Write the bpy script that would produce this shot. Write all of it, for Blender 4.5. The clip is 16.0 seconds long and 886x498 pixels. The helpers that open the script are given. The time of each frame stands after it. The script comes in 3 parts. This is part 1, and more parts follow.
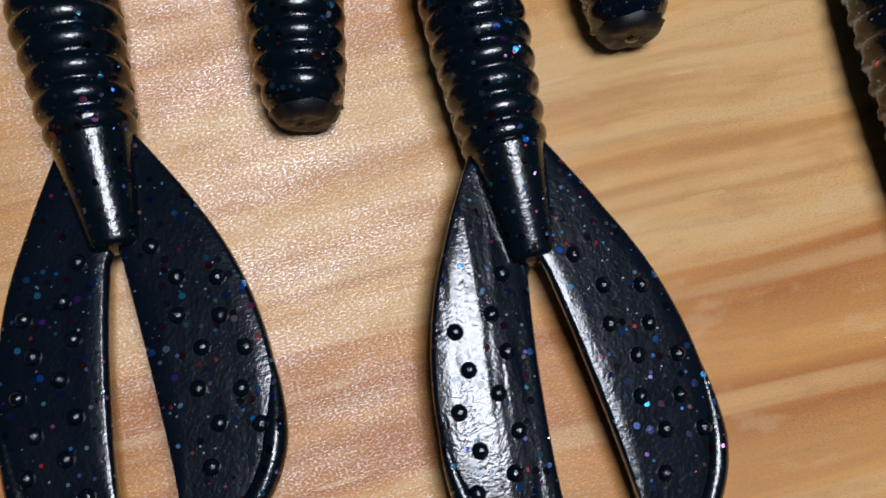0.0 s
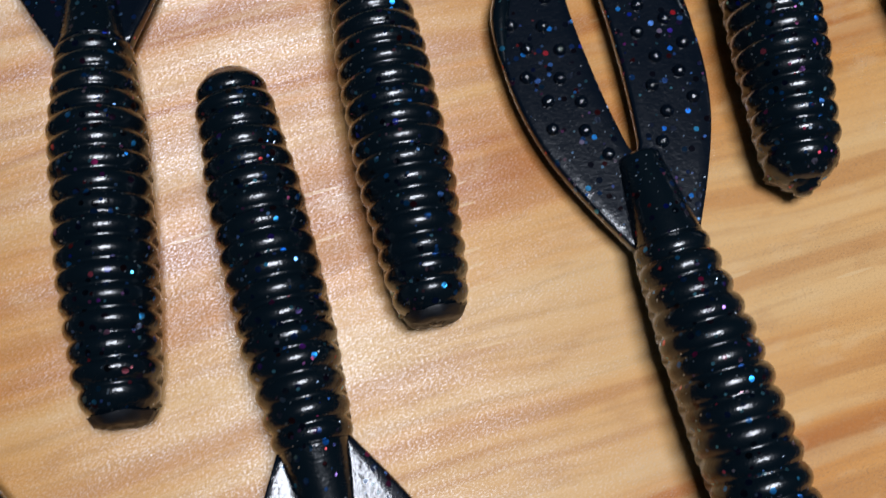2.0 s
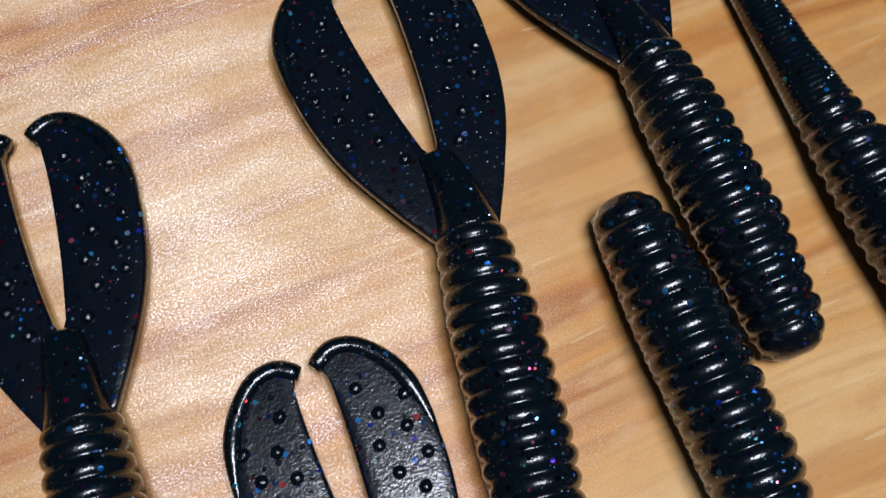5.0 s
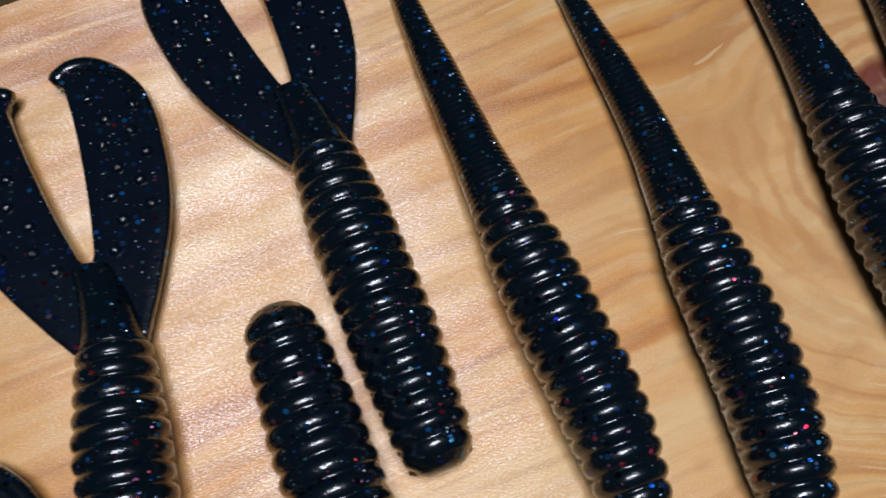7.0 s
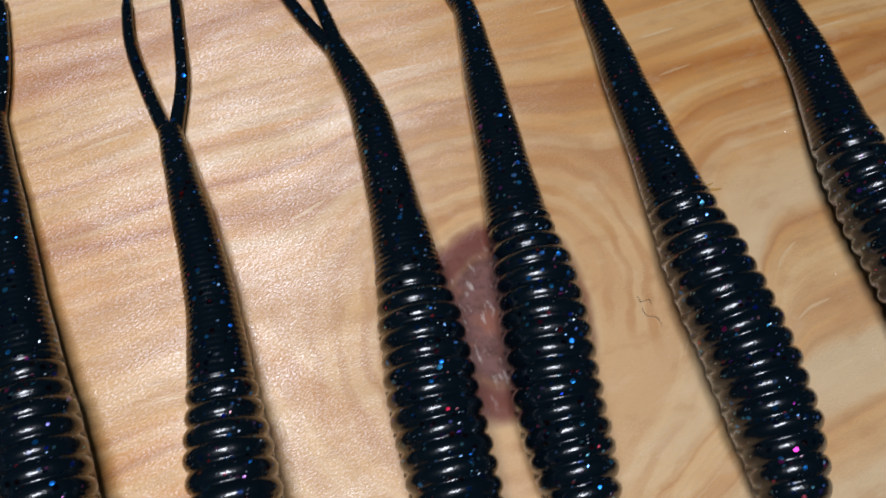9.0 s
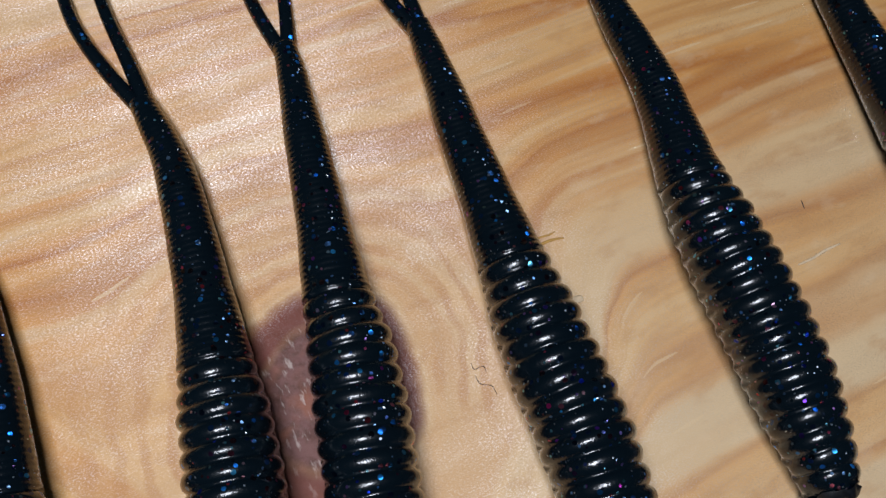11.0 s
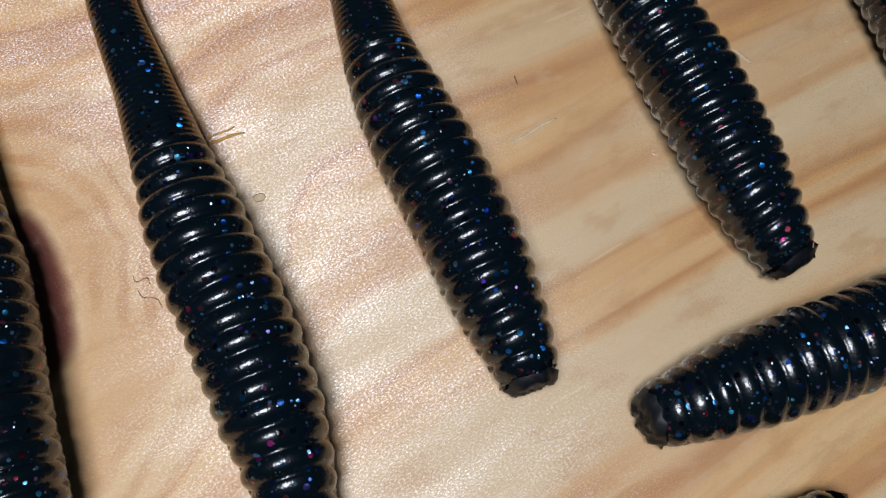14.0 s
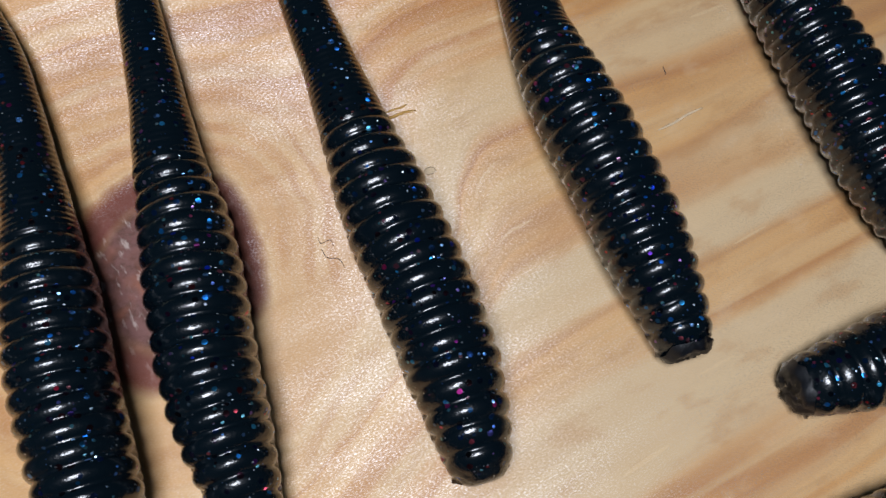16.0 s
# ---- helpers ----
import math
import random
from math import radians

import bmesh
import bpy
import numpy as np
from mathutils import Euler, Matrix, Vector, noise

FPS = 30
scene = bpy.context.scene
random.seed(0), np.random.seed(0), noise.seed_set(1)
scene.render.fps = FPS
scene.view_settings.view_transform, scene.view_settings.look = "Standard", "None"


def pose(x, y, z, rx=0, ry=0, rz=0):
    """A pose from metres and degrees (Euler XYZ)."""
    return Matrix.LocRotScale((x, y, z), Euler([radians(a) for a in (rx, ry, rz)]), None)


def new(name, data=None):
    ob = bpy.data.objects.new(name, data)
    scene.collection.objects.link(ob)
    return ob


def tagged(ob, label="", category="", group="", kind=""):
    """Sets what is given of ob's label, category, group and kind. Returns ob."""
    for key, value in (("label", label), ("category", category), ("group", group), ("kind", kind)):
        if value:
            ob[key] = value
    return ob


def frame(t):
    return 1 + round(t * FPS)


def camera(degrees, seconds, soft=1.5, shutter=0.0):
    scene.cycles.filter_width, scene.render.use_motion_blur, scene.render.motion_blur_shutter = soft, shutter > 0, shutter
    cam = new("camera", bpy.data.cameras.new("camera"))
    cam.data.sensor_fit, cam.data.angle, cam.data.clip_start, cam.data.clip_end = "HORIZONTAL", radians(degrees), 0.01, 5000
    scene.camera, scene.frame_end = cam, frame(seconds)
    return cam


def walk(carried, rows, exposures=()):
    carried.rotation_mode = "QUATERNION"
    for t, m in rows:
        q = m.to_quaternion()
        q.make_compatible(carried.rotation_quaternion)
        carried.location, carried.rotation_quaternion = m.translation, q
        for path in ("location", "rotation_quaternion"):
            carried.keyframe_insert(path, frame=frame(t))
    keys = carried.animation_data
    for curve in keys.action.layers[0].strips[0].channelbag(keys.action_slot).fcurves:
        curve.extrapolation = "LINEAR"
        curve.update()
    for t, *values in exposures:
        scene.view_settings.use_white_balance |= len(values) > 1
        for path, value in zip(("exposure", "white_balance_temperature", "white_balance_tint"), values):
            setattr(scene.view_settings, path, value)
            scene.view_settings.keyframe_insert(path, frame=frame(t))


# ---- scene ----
cam = camera(54, 16.0, soft=1.4, shutter=0.25)
PATH = [
    (0.0, pose(0.0465, 0.0109, 0.0856, 12.01, -1.76, 10.95)),
    (0.5, pose(0.0516, 0.0146, 0.0885, 12.87, -1.68, 10.41)),
    (1.0, pose(0.0537, 0.0199, 0.0924, 14.29, -1.78, 9.80)),
    (1.5, pose(0.0579, 0.0280, 0.0967, 15.19, -1.70, 9.02)),
    (2.0, pose(0.0608, 0.0365, 0.0964, 15.41, -1.78, 8.33)),
    (2.5, pose(0.0644, 0.0477, 0.0956, 16.36, -2.11, 7.49)),
    (3.0, pose(0.0665, 0.0550, 0.0966, 16.79, -3.16, 6.29)),
    (3.5, pose(0.0671, 0.0624, 0.0986, 17.52, -3.56, 5.13)),
    (4.0, pose(0.0724, 0.0682, 0.0983, 18.44, -4.39, 3.60)),
    (4.2, pose(0.0744, 0.0704, 0.0995, 19.00, -4.64, 3.06)),
    (6.3, pose(0.1040, 0.0918, 0.1082, 19.59, 0.11, -0.12)),
    (6.5, pose(0.1102, 0.0915, 0.1089, 20.04, -0.18, -0.03)),
    (7.0, pose(0.1258, 0.0919, 0.1065, 21.26, -1.46, 0.53)),
    (7.5, pose(0.1405, 0.0943, 0.1026, 21.98, -2.30, 1.57)),
    (8.0, pose(0.1537, 0.0979, 0.1021, 22.48, -2.78, 2.70)),
    (8.5, pose(0.1677, 0.1043, 0.1051, 22.86, -3.83, 3.20)),
    (9.0, pose(0.1786, 0.1128, 0.1119, 22.67, -5.11, 3.48)),
    (9.5, pose(0.1860, 0.1253, 0.1144, 22.59, -6.11, 3.38)),
    (9.7, pose(0.1882, 0.1296, 0.1138, 22.31, -6.44, 3.27)),
    (11.8, pose(0.2018, 0.1283, 0.1053, 19.83, -4.69, -1.51)),
    (12.0, pose(0.2024, 0.1270, 0.1034, 19.52, -4.50, -1.68)),
    (12.5, pose(0.2113, 0.1255, 0.1031, 19.02, -4.89, -2.66)),
    (13.0, pose(0.2250, 0.1225, 0.1021, 18.90, -5.88, -3.83)),
    (13.5, pose(0.2310, 0.1210, 0.1018, 19.06, -6.63, -4.86)),
    (14.0, pose(0.2342, 0.1231, 0.1012, 19.20, -7.27, -5.39)),
    (14.5, pose(0.2355, 0.1230, 0.1018, 19.31, -7.86, -5.43)),
    (15.0, pose(0.2293, 0.1200, 0.1035, 19.23, -7.00, -4.72)),
    (15.5, pose(0.2228, 0.1186, 0.1057, 18.79, -6.50, -3.89)),
    (16.0, pose(0.2162, 0.1181, 0.1052, 19.06, -6.23, -2.69)),
]
walk(cam, PATH, exposures=((0.0, -0.12), (2.5, 0.02), (9.0, 0.02), (13.0, 0.07), (16.0, 0.12)))
# ---- world and lamp ----
world = bpy.data.worlds.new("dim_room")
scene.world = world
world.use_nodes = True
world.node_tree.nodes["Background"].inputs[0].default_value = (0.35, 0.65, 1.0, 1)
world.node_tree.nodes["Background"].inputs[1].default_value = 0.025
# added fixed overhead lamp, standing in for the flash that travels with the camera
lamp = new("flash_stand_in", bpy.data.lights.new("flash_stand_in", "AREA"))
lamp.data.shape, lamp.data.size, lamp.data.size_y = "RECTANGLE", 0.17, 0.12
lamp.data.energy, lamp.data.color = 1.78, (0.93, 0.985, 1.11)
lamp.matrix_world = pose(0.135, 0.056, 0.42, 0, 0, 30)

# ---- materials ----
GRAIN = 25.4            # the board's long way, degrees from x
KNOT = (0.1945, 0.1512)


class Nodes:
    """Short hand for building a node tree."""

    def __init__(self, name):
        self.mat = bpy.data.materials.new(name)
        self.mat.use_nodes = True
        self.tree = self.mat.node_tree
        self.bsdf = self.tree.nodes["Principled BSDF"]
        self.out = self.tree.nodes["Material Output"]

    def put(self, socket, value):
        if isinstance(value, bpy.types.NodeSocket):
            self.tree.links.new(value, socket)
        else:
            socket.default_value = value

    def add(self, kind, *values, **settings):
        node = self.tree.nodes.new(kind)
        for key, value in settings.items():
            setattr(node, key, value)
        for n, value in enumerate(values):
            if value is not None:
                self.put(node.inputs[n], value)
        return node

    def math(self, op, a, b=0.0, c=0.0, clamp=False):
        return self.add("ShaderNodeMath", a, b, c, operation=op, use_clamp=clamp).outputs[0]

    def vec(self, op, a, b=(0, 0, 0)):
        node = self.add("ShaderNodeVectorMath", a, b, operation=op)
        return node.outputs["Value"] if op in ("LENGTH", "DOT_PRODUCT", "DISTANCE") else node.outputs[0]

    def noise(self, where, scale, detail=3.0, rough=0.55):
        node = self.add("ShaderNodeTexNoise")
        self.put(node.inputs["Vector"], where)
        node.inputs["Scale"].default_value, node.inputs["Detail"].default_value, node.inputs["Roughness"].default_value = scale, detail, rough
        return node.outputs[0]

    def ramp(self, value, *stops):
        node = self.add("ShaderNodeValToRGB", value)
        for n, (place, colour) in enumerate(stops):
            e = node.color_ramp.elements[n] if n < 2 else node.color_ramp.elements.new(place)
            e.position = place
        for e, (place, colour) in zip(node.color_ramp.elements, stops):
            e.position, e.color = place, (*colour, 1)
        return node.outputs[0]

    def step(self, value, low, high):
        node = self.add("ShaderNodeMapRange", value, low, high, 0.0, 1.0, interpolation_type="SMOOTHSTEP")
        return node.outputs[0]

    def mix(self, f, a, b, blend="MIX"):
        node = self.add("ShaderNodeMix", data_type="RGBA", blend_type=blend)
        self.put(node.inputs[0], f), self.put(node.inputs[6], a), self.put(node.inputs[7], b)
        return node.outputs[2]

    def fmix(self, f, a, b):
        node = self.add("ShaderNodeMix", data_type="FLOAT")
        self.put(node.inputs[0], f), self.put(node.inputs[2], a), self.put(node.inputs[3], b)
        return node.outputs[0]

    def bump(self, height, strength, distance, normal=None):
        node = self.add("ShaderNodeBump")
        node.inputs["Strength"].default_value, node.inputs["Distance"].default_value = strength, distance
        self.put(node.inputs["Height"], height)
        if normal is not None:
            self.put(node.inputs["Normal"], normal)
        return node.outputs[0]


def pine():
    n = Nodes("pine")
    place = n.add("ShaderNodeNewGeometry").outputs["Position"]
    turn = n.add("ShaderNodeVectorRotate", place, (KNOT[0], KNOT[1], 0), (0, 0, 1), radians(-GRAIN), rotation_type="Z_AXIS").outputs[0]
    rel = n.vec("SUBTRACT", turn, (KNOT[0], KNOT[1], 0))
    soft = n.noise(n.vec("MULTIPLY", rel, (9, 24, 9)), 1.0, 2.0)
    sep = n.add("ShaderNodeSeparateXYZ", rel)
    u, v = sep.outputs[0], sep.outputs[1]
    plain = n.add("ShaderNodeSeparateXYZ", n.vec("SUBTRACT", place, (KNOT[0], KNOT[1], 0)))
    wob = n.noise(place, 60.0, 3.0)
    # distance from the knot, taller than wide
    d = n.math("SQRT", n.math("ADD", n.math("MULTIPLY", n.math("POWER", plain.outputs[0], 2.0), 1.0), n.math("MULTIPLY", n.math("POWER", plain.outputs[1], 2.0), 0.72)))
    d = n.math("ADD", d, n.math("MULTIPLY", n.math("SUBTRACT", wob, 0.5), 0.006))
    near = n.math("SUBTRACT", 1.0, n.step(d, 0.013, 0.045))
    vv = n.math("ADD", v, n.math("MULTIPLY", n.math("SUBTRACT", soft, 0.5), 0.014))
    field = n.fmix(near, vv, n.math("MULTIPLY", d, 0.9))
    along = n.fmix(near, u, n.math("MULTIPLY", plain.outputs[0], 0.25))
    lane = n.add("ShaderNodeCombineXYZ", n.math("MULTIPLY", along, 4.0), n.math("MULTIPLY", field, 62.0), 0.0).outputs[0]
    bands = n.math("ADD", 0.5, n.math("MULTIPLY", n.math("SUBTRACT", n.noise(lane, 1.0, 2.5, 0.5), 0.5), 2.4))
    lines = n.noise(n.add("ShaderNodeCombineXYZ", n.math("MULTIPLY", along, 9.0), n.math("MULTIPLY", field, 240.0), 3.0).outputs[0], 1.0, 2.0, 0.5)
    fine = n.noise(n.add("ShaderNodeCombineXYZ", n.math("MULTIPLY", along, 40.0), n.math("MULTIPLY", field, 800.0), 0.0).outputs[0], 1.0, 4.0, 0.6)
    broad = n.noise(n.vec("MULTIPLY", rel, (8, 20, 8)), 1.0, 2.0)
    speck = n.noise(n.vec("MULTIPLY", place, (0.55, 1.15, 1.0)), 3600.0, 2.0, 0.7)
    col = n.ramp(bands, (0.12, (0.72, 0.46, 0.225)), (0.38, (0.70, 0.39, 0.15)), (0.52, (0.66, 0.315, 0.095)), (0.63, (0.46, 0.165, 0.035)), (0.69, (0.65, 0.305, 0.085)), (0.90, (0.73, 0.44, 0.19)))
    col = n.mix(n.math("MULTIPLY", n.step(lines, 0.52, 0.63), 0.5), col, (0.48, 0.195, 0.05, 1))
    col = n.mix(n.math("MULTIPLY", n.step(lines, 0.46, 0.36), 0.45), col, (0.76, 0.53, 0.29, 1))
    col = n.mix(n.math("MULTIPLY", n.step(fine, 0.45, 0.72), 0.34), col, (0.42, 0.21, 0.085, 1))
    col = n.mix(n.math("MULTIPLY", n.step(broad, 0.50, 0.62), 0.32), col, (0.71, 0.445, 0.225, 1))
    # yellower, paler wood bowed round the knot
    col = n.mix(n.math("MULTIPLY", near, 0.35), col, (0.72, 0.52, 0.30, 1))
    # paler, pinker wood past the knot
    lower = n.math("SUBTRACT", 1.0, n.step(v, -0.012, 0.03))
    far = n.math("MULTIPLY", n.math("MULTIPLY", n.step(u, -0.02, 0.05), lower), n.math("ADD", 0.24, n.math("MULTIPLY", n.step(bands, 0.66, 0.35), 0.62)))
    col = n.mix(far, col, (0.70, 0.54, 0.355, 1))
    # blotches and flecks at two sizes
    blotch = n.noise(n.vec("MULTIPLY", rel, (120, 260, 120)), 1.0, 3.0, 0.6)
    col = n.mix(n.math("MULTIPLY", n.step(blotch, 0.52, 0.68), 0.36), col, (0.50, 0.255, 0.105, 1))
    col = n.mix(n.math("MULTIPLY", n.step(blotch, 0.46, 0.30), 0.22), col, (0.80, 0.62, 0.43, 1))
    # year rings bowed round the knot
    ring = n.math("SINE", n.math("MULTIPLY", n.math("ADD", d, n.math("MULTIPLY", n.math("SUBTRACT", n.noise(place, 95.0, 3.0), 0.5), 0.006)), 1750.0))
    ring_on = n.math("MULTIPLY", n.math("SUBTRACT", 1.0, n.step(d, 0.014, 0.042)), n.step(n.noise(place, 60.0, 2.0), 0.34, 0.60))
    col = n.mix(n.math("MULTIPLY", ring_on, n.math("MULTIPLY", n.step(ring, -0.3, 0.95), 0.6)), col, (0.47, 0.20, 0.06, 1))
    # pores: short pale and dark dashes along the grain
    dash = n.add("ShaderNodeTexVoronoi", n.add("ShaderNodeCombineXYZ", n.math("MULTIPLY", along, 70.0), n.math("MULTIPLY", field, 1000.0), 0.0).outputs[0], feature="F1")
    dash.inputs["Scale"].default_value = 1.0
    hit = n.math("MULTIPLY", n.math("LESS_THAN", dash.outputs["Distance"], 0.25), n.step(n.add("ShaderNodeSeparateColor", dash.outputs["Color"]).outputs[0], 0.86, 0.95))
    col = n.mix(n.math("MULTIPLY", hit, 0.55), col, (0.78, 0.58, 0.36, 1))
    col = n.mix(n.math("MULTIPLY", n.math("SUBTRACT", speck, 0.5), 0.45, clamp=True), col, (0.85, 0.68, 0.5, 1))
    # the knot: purple-grey heart, red-brown edge
    heart = n.math("SUBTRACT", 1.0, n.step(d, 0.0102, 0.0112))
    rim = n.math("SUBTRACT", 1.0, n.step(n.math("ABSOLUTE", n.math("SUBTRACT", d, 0.0101)), 0.0009, 0.0030))
    crack = n.noise(place, 420.0, 5.0, 0.7)
    mottled = n.noise(place, 110.0, 3.0, 0.6)
    heart_col = n.mix(n.step(crack, 0.4, 0.66), (0.17, 0.070, 0.076, 1), (0.08, 0.024, 0.024, 1))
    heart_col = n.mix(n.math("MULTIPLY", n.step(mottled, 0.48, 0.64), 0.75), heart_col, (0.30, 0.095, 0.06, 1))
    # the heart's gloss put into the colour as pale streaks
    gloss_streak = n.noise(n.vec("MULTIPLY", rel, (1.0, 0.35, 1.0)), 900.0, 3.0, 0.6)
    heart_col = n.mix(n.math("MULTIPLY", n.step(gloss_streak, 0.56, 0.68), 0.7), heart_col, (0.55, 0.46, 0.46, 1))
    col = n.mix(n.math("MULTIPLY", rim, 0.92), col, (0.15, 0.020, 0.014, 1))
    col = n.mix(n.math("MULTIPLY", heart, n.fmix(rim, 0.95, 0.30)), col, heart_col)
    col = n.mix(1.0, col, (1.0, 0.962, 0.865, 1), "MULTIPLY")
    # redder heartwood away from the knot
    col = n.mix(n.math("SUBTRACT", 1.0, n.step(u, -0.08, 0.0)), col, n.mix(1.0, col, (1.0, 0.94, 0.825, 1), "MULTIPLY"))
    n.put(n.bsdf.inputs["Base Color"], col)
    n.bsdf.inputs["Roughness"].default_value = 0.6
    n.bsdf.inputs["Specular IOR Level"].default_value = 0.25
    relief = n.math("ADD", n.math("MULTIPLY", fine, 0.6), n.math("MULTIPLY", speck, 0.5))
    n.put(n.bsdf.inputs["Normal"], n.bump(relief, 0.22, 0.00016))
    # cut fibres scatter light across the grain; their lean is tuned to place it
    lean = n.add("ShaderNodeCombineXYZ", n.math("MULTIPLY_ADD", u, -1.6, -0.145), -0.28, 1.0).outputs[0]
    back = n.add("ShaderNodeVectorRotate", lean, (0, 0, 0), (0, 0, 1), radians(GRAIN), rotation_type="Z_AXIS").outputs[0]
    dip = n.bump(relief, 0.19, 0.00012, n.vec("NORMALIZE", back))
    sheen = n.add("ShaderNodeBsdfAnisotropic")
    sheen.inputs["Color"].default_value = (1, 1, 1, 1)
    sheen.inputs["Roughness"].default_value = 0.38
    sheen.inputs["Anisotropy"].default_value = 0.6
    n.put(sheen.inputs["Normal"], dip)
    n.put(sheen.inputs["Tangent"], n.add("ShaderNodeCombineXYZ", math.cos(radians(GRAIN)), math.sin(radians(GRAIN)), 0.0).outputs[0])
    # fibres catch the light unevenly, with fine single glints
    patch = n.noise(n.vec("MULTIPLY", rel, (60, 190, 60)), 1.0, 3.0, 0.6)
    patch = n.math("MULTIPLY_ADD", n.step(patch, 0.34, 0.70), 0.8, 0.55)
    cut = n.noise(n.vec("MULTIPLY", rel, (1.0, 1.7, 1.0)), 3300.0, 3.0, 0.75)
    glint = n.math("POWER", n.step(cut, 0.45, 0.68), 1.3)
    patch = n.math("MULTIPLY", patch, n.math("MULTIPLY_ADD", n.step(d, 0.013, 0.034), 0.75, 0.25))
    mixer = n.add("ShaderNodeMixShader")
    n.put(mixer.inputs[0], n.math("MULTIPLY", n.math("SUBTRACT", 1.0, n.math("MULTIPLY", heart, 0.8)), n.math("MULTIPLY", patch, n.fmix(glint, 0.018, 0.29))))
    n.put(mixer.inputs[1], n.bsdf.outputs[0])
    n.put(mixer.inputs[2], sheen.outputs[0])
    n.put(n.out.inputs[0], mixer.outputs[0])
    return n.mat


def flaked(name, base, share, wave, gloss=0.20, shine=0.9):
    """Soft black plastic with glitter flakes cast into it. share: how many cells hold a flake; wave: how wavy the skin is."""
    n = Nodes(name)
    place = n.add("ShaderNodeNewGeometry").outputs["Position"]
    colour, metal, rough = (*base, 1), 0.0, 0.26
    tilt = None
    for cell, radius, part, stops in (
            (800.0, 0.30, 0.45, ((0.0, (0.006, 0.050, 0.16)), (0.5, (0.006, 0.016, 0.075)), (0.85, (0.045, 0.004, 0.006)))),
            (760.0, 0.25, share * 1.5, ((0.0, (0.01, 0.16, 0.8)), (0.4, (0.03, 0.36, 0.9)), (0.62, (0.08, 0.5, 0.75)), (0.75, (0.75, 0.02, 0.03)), (0.9, (0.01, 0.05, 0.7)))),
            # tiny pale specks: small glints of the skin put into the colour
            (2200.0, 0.24, share * 0.6, ((0.0, (0.85, 0.9, 0.95)), (0.6, (0.6, 0.75, 0.9)), (0.8, (0.1, 0.25, 0.6)))),
            (1400.0, 0.28, share * 1.1, ((0.0, (0.35, 0.6, 0.9)), (0.3, (0.05, 0.25, 0.8)), (0.6, (0.7, 0.04, 0.03)), (0.8, (0.2, 0.6, 0.75))))):
        tex = n.add("ShaderNodeTexVoronoi", feature="F1")
        n.put(tex.inputs["Vector"], place)
        tex.inputs["Scale"].default_value = cell
        rgb = n.add("ShaderNodeSeparateColor", tex.outputs["Color"])
        mask = n.math("MULTIPLY", n.math("LESS_THAN", tex.outputs["Distance"], radius), n.math("LESS_THAN", rgb.outputs[0], part))
        tint = n.ramp(rgb.outputs[1], *stops)
        deep = n.math("ADD", 0.05, n.math("MULTIPLY", n.math("POWER", rgb.outputs[2], 1.5), 0.95))
        colour = n.mix(n.math("MULTIPLY", mask, deep), colour, tint)
        metal = n.fmix(mask, metal, shine)
        rough = n.fmix(mask, rough, 0.34)
        lean = n.vec("MULTIPLY", n.vec("SUBTRACT", tex.outputs["Color"], (0.5, 0.5, 0.5)), (1.1, 1.1, 0.3))
        scaled = n.add("ShaderNodeVectorMath", lean, operation="SCALE")
        n.put(scaled.inputs["Scale"], mask)
        tilt = scaled.outputs[0] if tilt is None else n.vec("ADD", tilt, scaled.outputs[0])
    normal = n.add("ShaderNodeNewGeometry").outputs["Normal"]
    grain = n.noise(place, 900.0, 3.0, 0.65)
    swell = n.noise(n.vec("MULTIPLY", n.add("ShaderNodeVectorRotate", place, (0, 0, 0), (0, 0, 1), radians(-20), rotation_type="Z_AXIS").outputs[0], (1.0, 0.12, 1.0)), 330.0, 2.0, 0.5)
    pits = n.noise(place, 2600.0, 2.0, 0.6)
    skin = n.bump(n.math("ADD", n.math("ADD", n.math("MULTIPLY", pits, 0.11), n.math("MULTIPLY", grain, 0.14)), n.math("MULTIPLY", swell, wave)), 0.5, 0.0006)
    n.put(n.bsdf.inputs["Base Color"], colour)
    n.put(n.bsdf.inputs["Metallic"], metal)
    smear = n.noise(place, 140.0, 4.0, 0.6)
    n.put(n.bsdf.inputs["Roughness"], n.math("ADD", rough, n.math("MULTIPLY", n.math("SUBTRACT", smear, 0.5), 0.2)))
    n.put(n.bsdf.inputs["Normal"], n.vec("NORMALIZE", n.vec("ADD", skin, tilt)))
    n.bsdf.inputs["Specular IOR Level"].default_value = 0.28
    n.bsdf.inputs["Coat Weight"].default_value = 0.75
    n.bsdf.inputs["Coat Roughness"].default_value = gloss
    n.put(n.bsdf.inputs["Coat Normal"], skin)
    return n.mat


def plain(name, base, rough, scale, spread=0.25):
    n = Nodes(name)
    place = n.add("ShaderNodeNewGeometry").outputs["Position"]
    cloud = n.noise(place, scale, 4.0)
    low = tuple(c * (1 - spread) for c in base)
    n.put(n.bsdf.inputs["Base Color"], n.ramp(cloud, (0.3, low), (0.7, base)))
    n.bsdf.inputs["Roughness"].default_value = rough
    n.put(n.bsdf.inputs["Normal"], n.bump(n.noise(place, scale * 12, 3.0), 0.2, 0.0005))
    return n.mat


